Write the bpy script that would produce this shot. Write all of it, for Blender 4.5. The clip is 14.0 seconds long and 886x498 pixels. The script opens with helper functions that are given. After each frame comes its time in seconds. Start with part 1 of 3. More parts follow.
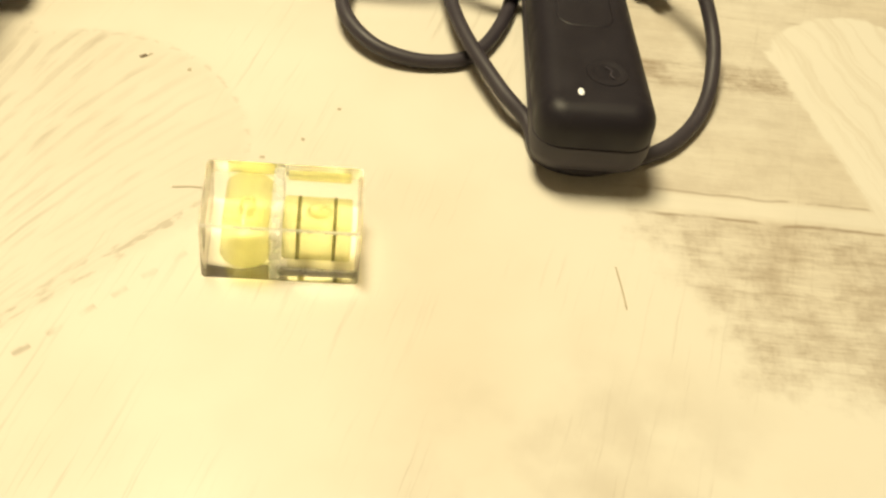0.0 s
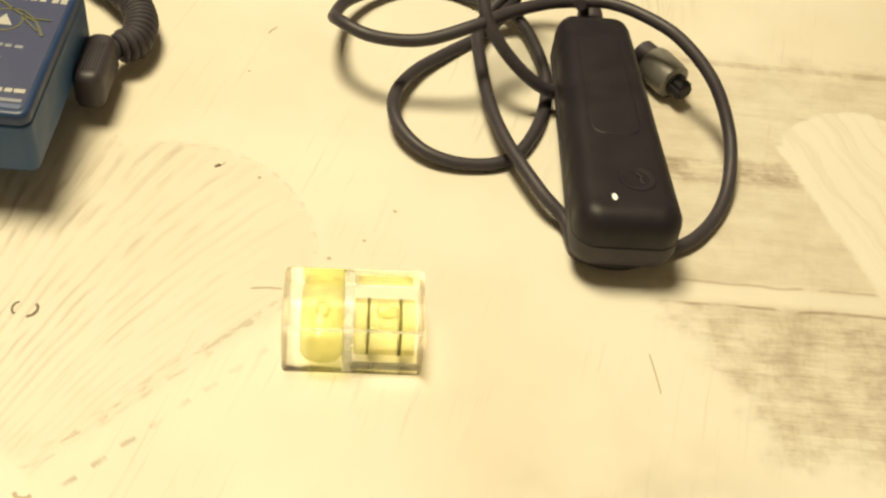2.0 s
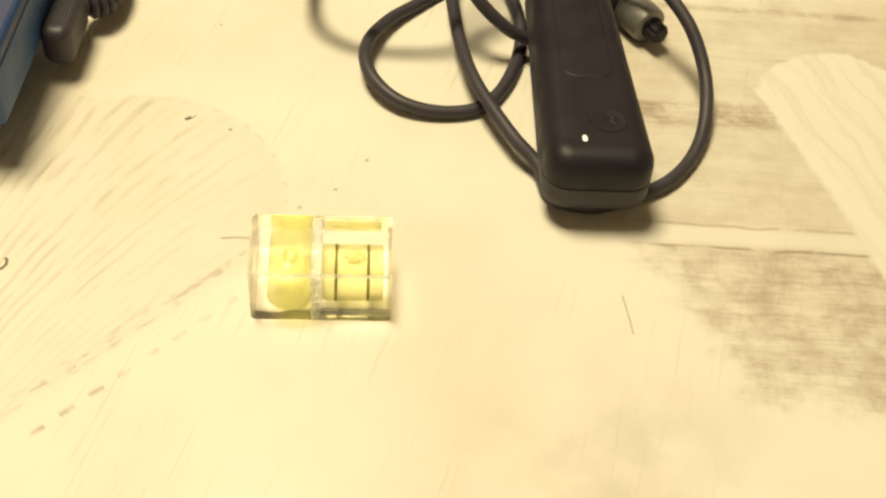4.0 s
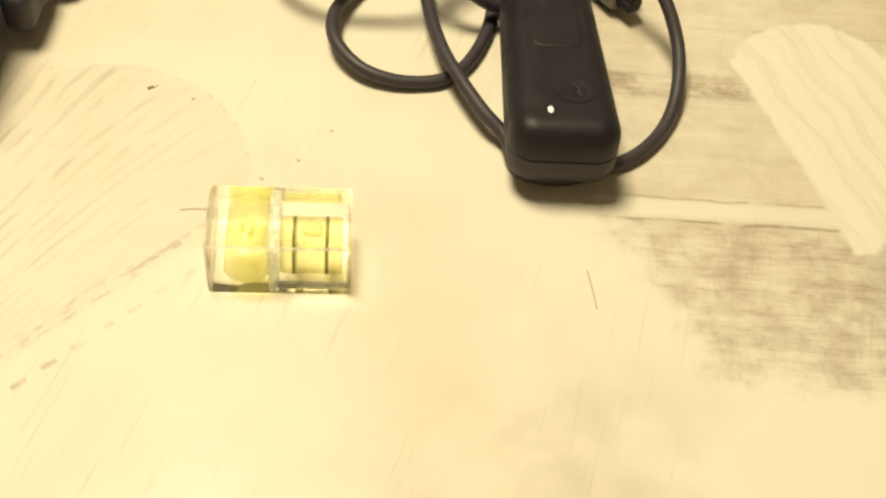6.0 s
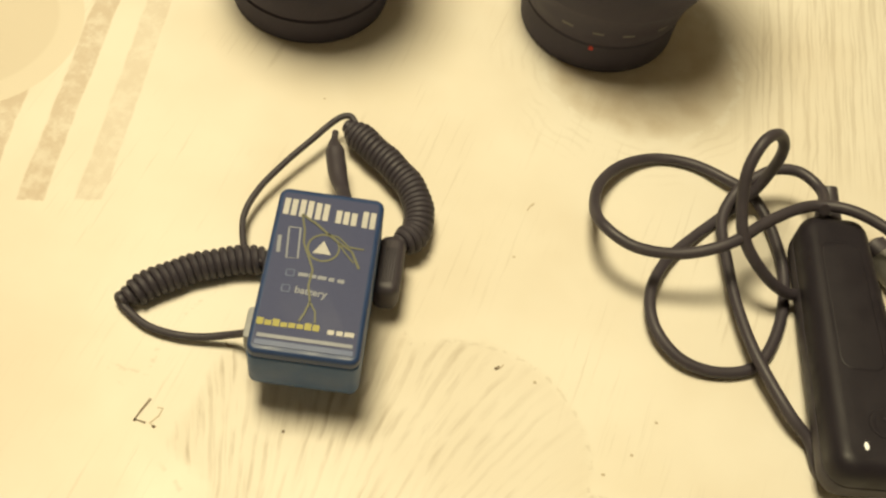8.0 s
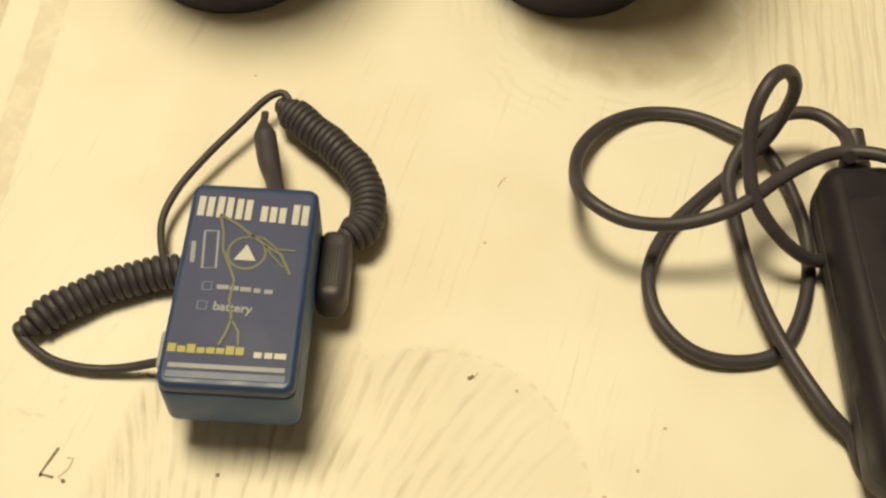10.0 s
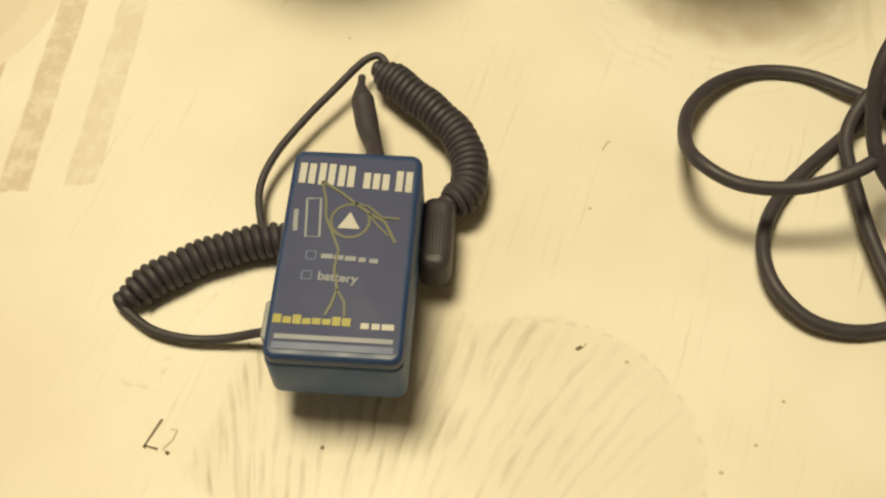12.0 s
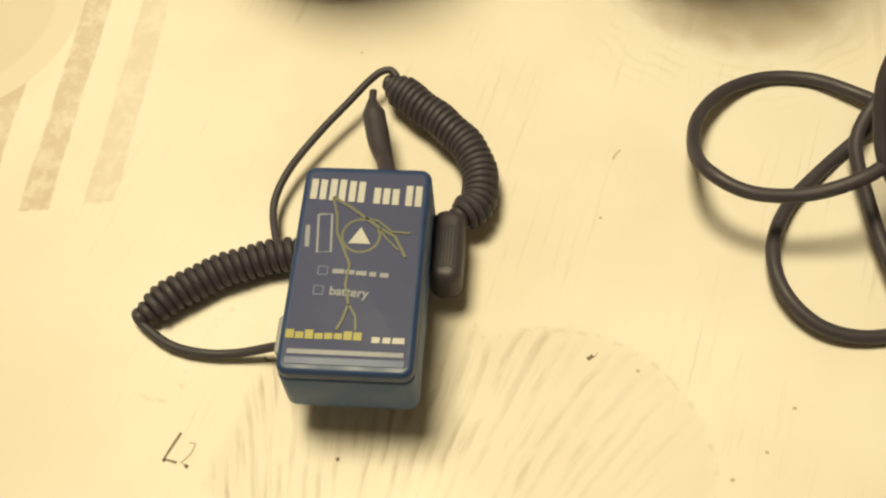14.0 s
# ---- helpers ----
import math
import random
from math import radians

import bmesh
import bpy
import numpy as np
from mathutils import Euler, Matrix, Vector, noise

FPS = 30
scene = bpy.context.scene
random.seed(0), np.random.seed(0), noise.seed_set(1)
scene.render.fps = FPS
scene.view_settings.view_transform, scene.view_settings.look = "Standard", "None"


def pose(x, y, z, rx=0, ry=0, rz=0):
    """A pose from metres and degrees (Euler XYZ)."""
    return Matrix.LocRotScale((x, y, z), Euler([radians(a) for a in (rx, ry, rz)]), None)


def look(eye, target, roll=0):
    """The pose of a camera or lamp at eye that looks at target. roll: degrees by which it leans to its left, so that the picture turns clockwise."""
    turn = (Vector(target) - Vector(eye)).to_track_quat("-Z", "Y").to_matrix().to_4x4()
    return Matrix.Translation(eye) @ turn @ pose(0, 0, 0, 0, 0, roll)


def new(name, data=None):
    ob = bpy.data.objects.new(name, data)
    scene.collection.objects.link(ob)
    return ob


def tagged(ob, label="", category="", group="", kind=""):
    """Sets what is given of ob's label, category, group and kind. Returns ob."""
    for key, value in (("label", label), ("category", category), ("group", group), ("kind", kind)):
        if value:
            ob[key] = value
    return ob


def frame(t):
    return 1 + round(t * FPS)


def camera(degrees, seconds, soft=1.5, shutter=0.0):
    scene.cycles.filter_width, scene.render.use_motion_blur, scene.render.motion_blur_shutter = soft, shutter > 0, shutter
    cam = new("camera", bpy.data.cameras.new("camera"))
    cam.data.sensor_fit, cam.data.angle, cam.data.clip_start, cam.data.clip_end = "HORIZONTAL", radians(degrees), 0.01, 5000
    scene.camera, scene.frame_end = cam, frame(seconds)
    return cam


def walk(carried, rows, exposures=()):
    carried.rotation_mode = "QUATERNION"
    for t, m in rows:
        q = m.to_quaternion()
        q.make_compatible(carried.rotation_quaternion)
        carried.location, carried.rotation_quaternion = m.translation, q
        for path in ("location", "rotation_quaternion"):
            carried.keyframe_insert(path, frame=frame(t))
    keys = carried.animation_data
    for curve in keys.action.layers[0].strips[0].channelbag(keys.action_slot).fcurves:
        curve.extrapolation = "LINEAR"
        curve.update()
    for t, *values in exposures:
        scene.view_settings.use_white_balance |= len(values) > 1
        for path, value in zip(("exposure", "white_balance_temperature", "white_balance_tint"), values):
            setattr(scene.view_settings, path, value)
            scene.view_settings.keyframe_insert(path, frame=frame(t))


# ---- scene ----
cam = camera(42.00, 14.0, soft=2.4)
PATH = [
    (0, (0.0218, 0.0084, 0.2163), (0.0106, 0.2057, -0.0094), 9.83),
    (0.5, (0.0315, 0.0031, 0.2358), (0.0189, 0.2053, 0.0145), 8.30),
    (1, (0.0147, 0.0052, 0.2407), (-0.0037, 0.2115, 0.0236), 7.07),
    (1.5, (0.0111, -0.0009, 0.2465), (-0.0066, 0.2037, 0.0278), 8.12),
    (2, (0.0080, -0.0051, 0.2507), (-0.0069, 0.1988, 0.0312), 8.25),
    (2.5, (0.0099, -0.0065, 0.2438), (-0.0047, 0.1953, 0.0223), 7.27),
    (3, (0.0112, -0.0089, 0.2436), (-0.0049, 0.1907, 0.0202), 7.18),
    (3.2, (0.0170, -0.0086, 0.2450), (-0.0004, 0.1905, 0.0213), 6.51),
    (5.3, (0.0236, -0.0028, 0.2401), (0.0065, 0.1949, 0.0151), 6.39),
    (5.5, (0.0248, -0.0001, 0.2376), (0.0077, 0.1953, 0.0105), 6.49),
    (6, (0.0318, -0.0024, 0.2422), (0.0154, 0.1907, 0.0132), 6.74),
    (6.5, (0.0154, -0.0098, 0.2940), (-0.0115, 0.1787, 0.0622), 4.93),
    (6.8, (0.0212, -0.0272, 0.3358), (-0.0227, 0.1610, 0.1063), 3.36),
    (7, (0.0198, -0.0268, 0.3608), (-0.0325, 0.1509, 0.1249), 1.88),
    (7.2, (0.0109, -0.0079, 0.3840), (-0.0460, 0.1618, 0.1432), 1.79),
    (7.4, (-0.0252, 0.0075, 0.3975), (-0.0710, 0.1851, 0.1601), 5.26),
    (7.5, (-0.0357, 0.0161, 0.3887), (-0.0846, 0.1911, 0.1500), 4.56),
    (8, (-0.0887, 0.0498, 0.3526), (-0.1059, 0.2165, 0.1038), 9.79),
    (8.2, (-0.0966, 0.0451, 0.3529), (-0.1057, 0.2165, 0.1068), 10.72),
    (10.3, (-0.0653, 0.1015, 0.2971), (-0.1003, 0.2556, 0.0421), -1.32),
    (10.5, (-0.0632, 0.1040, 0.2954), (-0.1076, 0.2530, 0.0388), -4.52),
    (11, (-0.0685, 0.1002, 0.2911), (-0.1116, 0.2429, 0.0308), -4.65),
    (11.5, (-0.0794, 0.0974, 0.2974), (-0.1235, 0.2455, 0.0403), -4.33),
    (12, (-0.0837, 0.0976, 0.2943), (-0.1221, 0.2465, 0.0367), -2.38),
    (12.5, (-0.0821, 0.1041, 0.2906), (-0.1196, 0.2489, 0.0306), -3.53),
    (13, (-0.0787, 0.1046, 0.2919), (-0.1149, 0.2532, 0.0339), -2.88),
    (13.5, (-0.0646, 0.1027, 0.2911), (-0.1059, 0.2438, 0.0296), -5.60),
    (14, (-0.0778, 0.1002, 0.2996), (-0.1244, 0.2470, 0.0421), -6.02),
]
walk(cam, [(t, look(eye, target, roll)) for t, eye, target, roll in PATH], exposures=[(0.0, 0.0), (3.0, 0.0), (6.0, -0.01), (7.0, -0.06), (8.2, -0.17), (10.5, -0.22), (12.5, -0.29), (13.5, -0.22), (14.0, -0.18)])
LAMP_WATTS = 27.0

# ---------- world, lamp, exposure ----------
world = bpy.data.worlds.new("evening")
scene.world = world
world.use_nodes = True
world.node_tree.nodes["Background"].inputs[0].default_value = (0.9, 0.8, 0.62, 1)
world.node_tree.nodes["Background"].inputs[1].default_value = 0.05

lamp_data = bpy.data.lights.new("ceiling_lamp_light", "AREA")
lamp_data.shape, lamp_data.size = "DISK", 0.48
lamp_data.energy = LAMP_WATTS
lamp_data.color = (1.0, 0.865, 0.535)
lamp_light = new("ceiling_lamp_light", lamp_data)
lamp_light.matrix_world = look((-0.38, 0.43, 1.40), (-0.08, 0.27, 0.0))

# ---------- node helpers ----------


class Nodes:
    """A small builder of procedural node materials."""

    def __init__(self, name):
        self.mat = bpy.data.materials.new(name)
        self.mat.use_nodes = True
        self.tree = self.mat.node_tree
        self.bsdf = self.tree.nodes["Principled BSDF"]
        self.out = self.tree.nodes["Material Output"]
        self.coord = self.tree.nodes.new("ShaderNodeTexCoord").outputs["Object"]

    def put(self, socket, value):
        if isinstance(value, (int, float)):
            socket.default_value = value
        elif isinstance(value, tuple):
            socket.default_value = (*value, 1) if len(value) == 3 and socket.type == "RGBA" else value
        else:
            self.tree.links.new(value, socket)

    def m(self, op, a, b=0.0, c=0.0):
        n = self.tree.nodes.new("ShaderNodeMath")
        n.operation = op
        for s, v in zip(n.inputs, (a, b, c)):
            self.put(s, v)
        return n.outputs[0]

    def add(self, a, b):
        return self.m("ADD", a, b)

    def sub(self, a, b):
        return self.m("SUBTRACT", a, b)

    def mul(self, a, b):
        return self.m("MULTIPLY", a, b)

    def big(self, a, b):
        return self.m("MAXIMUM", a, b)

    def small(self, a, b):
        return self.m("MINIMUM", a, b)

    def step(self, v, lo, hi, to_lo=0.0, to_hi=1.0):
        n = self.tree.nodes.new("ShaderNodeMapRange")
        n.interpolation_type = "SMOOTHSTEP"
        for s, x in zip(n.inputs, (v, lo, hi, to_lo, to_hi)):
            self.put(s, x)
        return n.outputs[0]

    def xyz(self, vec=None):
        n = self.tree.nodes.new("ShaderNodeSeparateXYZ")
        self.put(n.inputs[0], vec or self.coord)
        return n.outputs

    def vec(self, x, y, z=0.0):
        n = self.tree.nodes.new("ShaderNodeCombineXYZ")
        for s, v in zip(n.inputs, (x, y, z)):
            self.put(s, v)
        return n.outputs[0]

    def noise(self, scale, vec=None, detail=3.0, rough=0.5, warp=0.0):
        n = self.tree.nodes.new("ShaderNodeTexNoise")
        self.put(n.inputs["Vector"], vec or self.coord)
        n.inputs["Scale"].default_value, n.inputs["Detail"].default_value = scale, detail
        n.inputs["Roughness"].default_value, n.inputs["Distortion"].default_value = rough, warp
        return n.outputs[0]

    def mix(self, fac, a, b):
        n = self.tree.nodes.new("ShaderNodeMix")
        n.data_type = "RGBA"
        self.put(n.inputs[0], fac)
        self.put(n.inputs[6], a)
        self.put(n.inputs[7], b)
        return n.outputs[2]

    def bump(self, height, strength, distance):
        n = self.tree.nodes.new("ShaderNodeBump")
        n.inputs["Strength"].default_value, n.inputs["Distance"].default_value = strength, distance
        self.put(n.inputs["Height"], height)
        self.put(self.bsdf.inputs["Normal"], n.outputs[0])

    def set(self, **values):
        for key, v in values.items():
            self.put(self.bsdf.inputs[key.replace("_", " ")], v)
        return self.mat


def plain(name, colour, rough=0.5, metal=0.0, scale=900.0, vary=0.25, bump=0.15, depth=0.0001, spec=0.5):
    """A surface with fine grain, faint wear at a larger scale and a little relief."""
    n = Nodes(name)
    fine, broad = n.noise(scale, detail=2.0), n.noise(scale / 12, detail=3.0)
    amount = n.add(n.mul(fine, 0.5), n.mul(broad, 0.5))
    dark, light = tuple(c * (1 - vary) for c in colour), tuple(min(1.0, c * (1 + vary)) for c in colour)
    n.bump(fine, bump, depth)
    n.set(Base_Color=n.mix(amount, dark, light), Metallic=metal, Specular_IOR_Level=spec,
          Roughness=n.step(broad, 0.3, 0.7, max(0.02, rough - 0.07), min(1.0, rough + 0.07)))
    return n.mat


def cloth_material():
    """Vinyl tablecloth: whitewashed wood print with hearts, planks, stripes and printed stitches."""
    n = Nodes("printed_vinyl")
    px, py, _ = n.xyz()
    wob = n.sub(n.noise(60, detail=3.0), 0.5)
    wob2 = n.sub(n.noise(260, detail=2.0), 0.5)
    edge = n.add(n.mul(wob, 0.006), n.mul(wob2, 0.003))

    def axis(deg, ox=0.0, oy=0.0):
        c, s = math.cos(radians(deg)), math.sin(radians(deg))
        dx, dy = n.sub(px, ox), n.sub(py, oy)
        return n.add(n.mul(dx, c), n.mul(dy, s)), n.sub(n.mul(dy, c), n.mul(dx, s))

    def line(x0, y0, x1, y1):
        """Distance to the left of the line from 0 to 1, and the way along it."""
        a = math.degrees(math.atan2(y1 - y0, x1 - x0))
        u, v = axis(a, x0, y0)
        return v, u

    def disc(cx, cy, r):
        dx, dy = n.sub(px, cx), n.sub(py, cy)
        return n.sub(r, n.m("SQRT", n.add(n.mul(dx, dx), n.mul(dy, dy))))

    def soft(d, w=0.003):
        return n.step(n.add(d, edge), -w, w)

    def streaks(u, v, fine, long, lo, hi, warp=0.0):
        """Wood grain that runs along u."""
        g = n.noise(1.0, n.vec(n.mul(u, long), n.add(n.mul(v, fine), n.mul(wob, warp))), detail=4.0, rough=0.65)
        return n.step(g, lo, hi)

    def band(d, at, half, w=0.0006):
        return n.step(n.m("ABSOLUTE", n.sub(d, at)), half + w, half - w)

    # whitewash
    cloud = n.noise(9, detail=4.0)
    u, v = axis(84)
    faint = streaks(u, v, 520, 20, 0.54, 0.72, 0.8)
    col = n.mix(n.step(cloud, 0.35, 0.7), WHITE, CREAM)
    patchy = n.step(n.noise(22, detail=2.0), 0.45, 0.62)
    col = n.mix(n.mul(n.mul(faint, patchy), 0.26), col, BROWN)

    # large heart with curved grain
    vl, al = line(-0.0928, 0.1270, -0.1800, 0.1864)
    vr, ar = line(-0.0928, 0.1270, -0.0480, 0.1925)
    right = disc(-0.0880, 0.2070, 0.0440)
    left = disc(-0.1500, 0.2150, 0.0460)
    wedge = n.small(n.small(n.mul(vl, -1.0), vr), n.sub(0.207, py))
    heart = n.big(n.big(right, left), wedge)
    inside = soft(n.small(n.small(n.small(heart, n.mul(vl, -1.0)), vr), n.add(px, n.sub(0.2135, n.mul(py, 0.18)))), 0.0025)
    flare = n.m("POWER", 2.71828, n.mul(n.sub(py, 0.2), -9.5))
    flow = n.mul(n.add(px, 0.131), flare)
    bent = n.add(flow, n.mul(wob, 0.0028))
    lines = n.m("SINE", n.mul(bent, 2 * math.pi / 0.0041))
    fibre = n.noise(1.0, n.vec(n.mul(py, 26.0), n.mul(bent, 430.0)), detail=4.0, rough=0.65)
    breaks = n.noise(1.0, n.vec(n.mul(py, 62.0), n.mul(flow, 210.0)), detail=3.0)
    patches = n.noise(30, detail=3.0)
    streak = n.add(n.mul(n.step(lines, -0.1, 0.9), 0.70), n.mul(n.step(fibre, 0.48, 0.66), 0.60))
    grain = n.mul(n.mul(streak, n.step(breaks, 0.36, 0.60)), n.step(patches, 0.34, 0.60, 0.35, 1.0))
    grain = n.mul(grain, n.step(px, -0.050, -0.135, 0.22, 1.0))
    tone = n.mul(n.mul(inside, grain), 0.46)
    col = n.mix(n.mul(inside, 0.22), col, TAN)
    col = n.mix(tone, col, BROWN)
    rim = n.mul(band(n.add(heart, n.mul(wob2, 0.002)), 0.0, 0.0005, 0.0008), n.step(n.noise(330), 0.50, 0.60))
    col = n.mix(n.mul(n.mul(rim, n.step(py, 0.195, 0.21)), 0.24), col, BROWN)

    # dabs of darker print just inside the heart's near side
    dabs = n.mul(n.mul(n.step(vr, 0.0005, 0.0020), n.step(vr, 0.0075, 0.0035)), n.step(n.noise(1.0, n.vec(n.mul(ar, 150.0), n.mul(vr, 420.0)), detail=3.0), 0.50, 0.64))
    col = n.mix(n.mul(n.mul(dabs, inside), 0.42), col, BROWN)

    # printed stitches beside the heart's two straight sides
    def stitches(d, along, at, pitch, limit):
        dash = n.step(n.m("FRACT", n.mul(along, 1.0 / pitch)), 0.48, 0.54)
        keep = n.mul(n.step(along, 0.000, 0.004), n.step(along, limit, limit - 0.01))
        return n.mul(n.mul(band(n.add(d, n.mul(wob2, 0.0016)), at, 0.0007), dash), n.mul(keep, n.step(n.noise(140), 0.30, 0.55)))

    col = n.mix(n.mul(stitches(vl, al, 0.0065, 0.0085, 0.105), n.step(al, 0.010, 0.070, 0.52, 0.20)), col, BROWN)
    col = n.mix(n.mul(stitches(vr, ar, -0.0070, 0.0085, 0.085), n.step(ar, 0.010, 0.060, 0.60, 0.18)), col, BROWN)

    # brown planks
    lower, _ = line(0.0540, 0.2310, 0.0900, 0.1780)
    v0, _ = line(0.0605, 0.2251, 0.1203, 0.2347)
    plank = n.small(n.small(lower, n.sub(py, 0.1780)), n.small(n.sub(px, 0.040), n.sub(0.120, v0)))
    mottle = n.noise(78, detail=5.0, rough=0.66)
    pm = n.step(n.add(n.add(plank, n.mul(wob, 0.020)), n.mul(n.sub(mottle, 0.5), 0.022)), -0.006, 0.009)
    u, v = axis(9)
    pg = streaks(u, v, 260, 14, 0.35, 0.68, 0.8)
    pg2 = streaks(u, v, 1100, 130, 0.40, 0.66, 0.5)
    cross = streaks(v, u, 700, 90, 0.45, 0.70, 0.5)
    dark_low = n.step(v0, 0.0015, -0.0015)
    dark_mid = n.mul(n.step(v0, 0.050, 0.056), n.step(v0, 0.068, 0.060))
    weight = n.add(n.add(0.17, n.mul(dark_low, 0.20)), n.mul(dark_mid, 0.40))
    ink = n.add(n.add(n.mul(pg, 0.30), n.mul(pg2, 0.25)), n.add(n.mul(n.step(mottle, 0.38, 0.66), 0.55), n.mul(n.mul(cross, dark_low), 0.12)))
    inked = n.mul(n.mul(pm, ink), weight)
    col = n.mix(n.mul(pm, 0.22), col, TAN)
    col = n.mix(n.mul(inked, 1.75), col, PLANK)
    pale = n.mul(n.mul(band(v0, 0.0050, 0.0030, 0.0015), pm), 0.7)
    col = n.mix(pale, col, WHITE)
    for at, half, amount in ((0.0002, 0.00045, 0.75), (0.0090, 0.0004, 0.5), (0.1160, 0.0016, 0.38), (0.0880, 0.0004, 0.25), (-0.0240, 0.0004, 0.3)):
        seam = n.mul(band(n.add(v0, n.mul(wob, 0.003)), at, half, 0.0005), n.mul(pm, n.step(n.noise(90), 0.35, 0.55)))
        col = n.mix(n.mul(seam, amount), col, PLANK)

    # pale heart laid on the planks
    pl, _ = line(0.1300, 0.2270, 0.0965, 0.2950)
    pr, _ = line(0.1340, 0.2270, 0.1800, 0.2950)
    two = n.big(disc(0.1215, 0.3040, 0.0265), disc(0.1620, 0.3000, 0.0265))
    pw = n.small(n.small(n.mul(pl, -1.0), pr), n.small(n.sub(0.304, py), n.sub(py, 0.2285)))
    pm2 = soft(n.small(n.big(two, pw), n.sub(0.0035, pl)), 0.0012)
    u, v = axis(118)
    veins = streaks(u, v, 170, 10, 0.46, 0.62, 1.5)
    col = n.mix(pm2, col, n.mix(n.mul(veins, 0.30), WHITE, TAN))

    # faded brown cloud by the near edge
    smear = n.mul(n.step(disc(0.060, 0.128, 0.055), -0.01, 0.03), n.step(n.noise(45, detail=4.0), 0.35, 0.7))
    col = n.mix(n.mul(smear, 0.22), col, PLANK)

    # stripes with a pale disc on them
    side, up = line(-0.2365, 0.2682, -0.2563, 0.4192)
    base, _ = line(-0.2943, 0.2528, -0.2369, 0.2684)
    patch = soft(n.small(side, base), 0.0006)
    bars = n.m("FRACT", n.mul(n.add(side, n.mul(wob, 0.003)), 1.0 / 0.0208))
    bars = n.mul(n.step(bars, 0.04, 0.09), n.step(bars, 0.56, 0.50))
    worn = n.step(n.noise(130, detail=5.0, rough=0.7), 0.32, 0.60, 0.30, 1.0)
    col = n.mix(n.mul(n.mul(patch, bars), n.mul(n.mul(worn, n.step(side, 0.008, 0.022, 0.55, 1.0)), 0.44)), col, STRIPE)
    dd = disc(-0.3260, 0.3350, 0.0480)
    dm = n.mul(n.step(dd, -0.0005, 0.0005), patch)
    col = n.mix(dm, col, n.mix(n.mul(n.step(dd, 0.009, 0.011), 0.35), CREAM, TAN))

    # knot with a dashed rim
    kd = disc(-0.056, 0.402, 0.0425)
    col = n.mix(n.mul(n.step(n.add(kd, n.mul(wob, 0.012)), -0.002, 0.010), n.step(n.noise(75, detail=4.0), 0.3, 0.7, 0.45, 0.95)), col, TAN)
    knot = n.mul(band(n.add(kd, n.mul(wob2, 0.003)), 0.0, 0.0018, 0.0012), n.step(n.noise(150), 0.44, 0.54))
    col = n.mix(n.mul(knot, 0.85), col, WHITE)
    kr = n.m("SINE", n.mul(n.add(kd, n.mul(wob, 0.01)), 1400.0))
    col = n.mix(n.mul(n.mul(n.step(kr, 0.1, 1.0), n.step(kd, -0.03, -0.004)), n.mul(n.step(n.noise(50), 0.45, 0.6), n.mul(n.step(kd, 0.0, -0.004), 0.10))), col, BROWN)
    u, v = axis(95)
    zone = n.mul(n.mul(n.step(px, -0.02, 0.0), n.step(px, 0.07, 0.05)), n.step(py, 0.355, 0.385))
    col = n.mix(n.mul(n.mul(streaks(u, v, 420, 12, 0.46, 0.62, 0.8), zone), 0.27), col, BROWN)

    weave = n.noise(2600, detail=1.0)
    n.bump(n.add(n.mul(weave, 0.5), n.mul(grain, 0.5)), 0.12, 0.00012)
    n.set(Base_Color=col, Roughness=n.step(n.noise(30), 0.3, 0.7, 0.42, 0.56), Specular_IOR_Level=0.35)
    return n.mat


WHITE, CREAM, TAN = (0.84, 0.80, 0.72), (0.755, 0.69, 0.585), (0.62, 0.54, 0.43)
BROWN, PLANK = (0.345, 0.272, 0.190), (0.305, 0.222, 0.150)
STRIPE = (0.40, 0.255, 0.145)
M_CLOTH = cloth_material()
M_INK = plain("printed_ink", (0.20, 0.15, 0.10), 0.6)
M_FAINT = plain("faded_ink", (0.52, 0.44, 0.33), 0.6)
M_WALL = plain("wall_paint", (0.80, 0.77, 0.69), 0.9, scale=60, vary=0.04)
M_CEIL = plain("ceiling_paint", (0.84, 0.83, 0.80), 0.9, scale=60, vary=0.03)
M_FLOOR = plain("floor_wood", (0.28, 0.18, 0.1), 0.5, scale=40, vary=0.3)
M_WOOD = plain("table_wood", (0.33, 0.22, 0.12), 0.5, scale=50, vary=0.25)
M_BLACK = plain("black_plastic", (0.0176, 0.0145, 0.0215), 0.52, scale=1500, vary=0.3, bump=0.25, spec=0.3)
M_BASE = plain("dull_black_plastic", (0.0399, 0.0330, 0.0468), 0.55, scale=1500, vary=0.3, bump=0.3)
M_RUBBER = plain("black_rubber", (0.0482, 0.0406, 0.0539), 0.52, scale=1200, vary=0.3)
M_CORD = plain("coiled_cord_rubber", (0.0443, 0.0380, 0.0515), 0.56, scale=1200, vary=0.3)
M_LENS = plain("lens_barrel", (0.0720, 0.0640, 0.0880), 0.65, scale=1800, vary=0.3, bump=0.3, spec=0.2)
M_GRIP = plain("lens_rubber", (0.0600, 0.0540, 0.0740), 0.75, scale=1800, vary=0.35, bump=0.4, spec=0.25)
M_GREY = plain("worn_metal", (0.27, 0.26, 0.25), 0.50, 0.5, scale=700, vary=0.35)
M_PALEGREY = plain("grey_plastic", (0.30, 0.31, 0.33), 0.5, scale=900)
M_BLUE = plain("blue_plastic", (0.030, 0.090, 0.235), 0.46, scale=1300, vary=0.15, bump=0.2)
M_LID = plain("blue_lid_plastic", (0.020, 0.048, 0.145), 0.44, scale=1300, vary=0.15, bump=0.2)
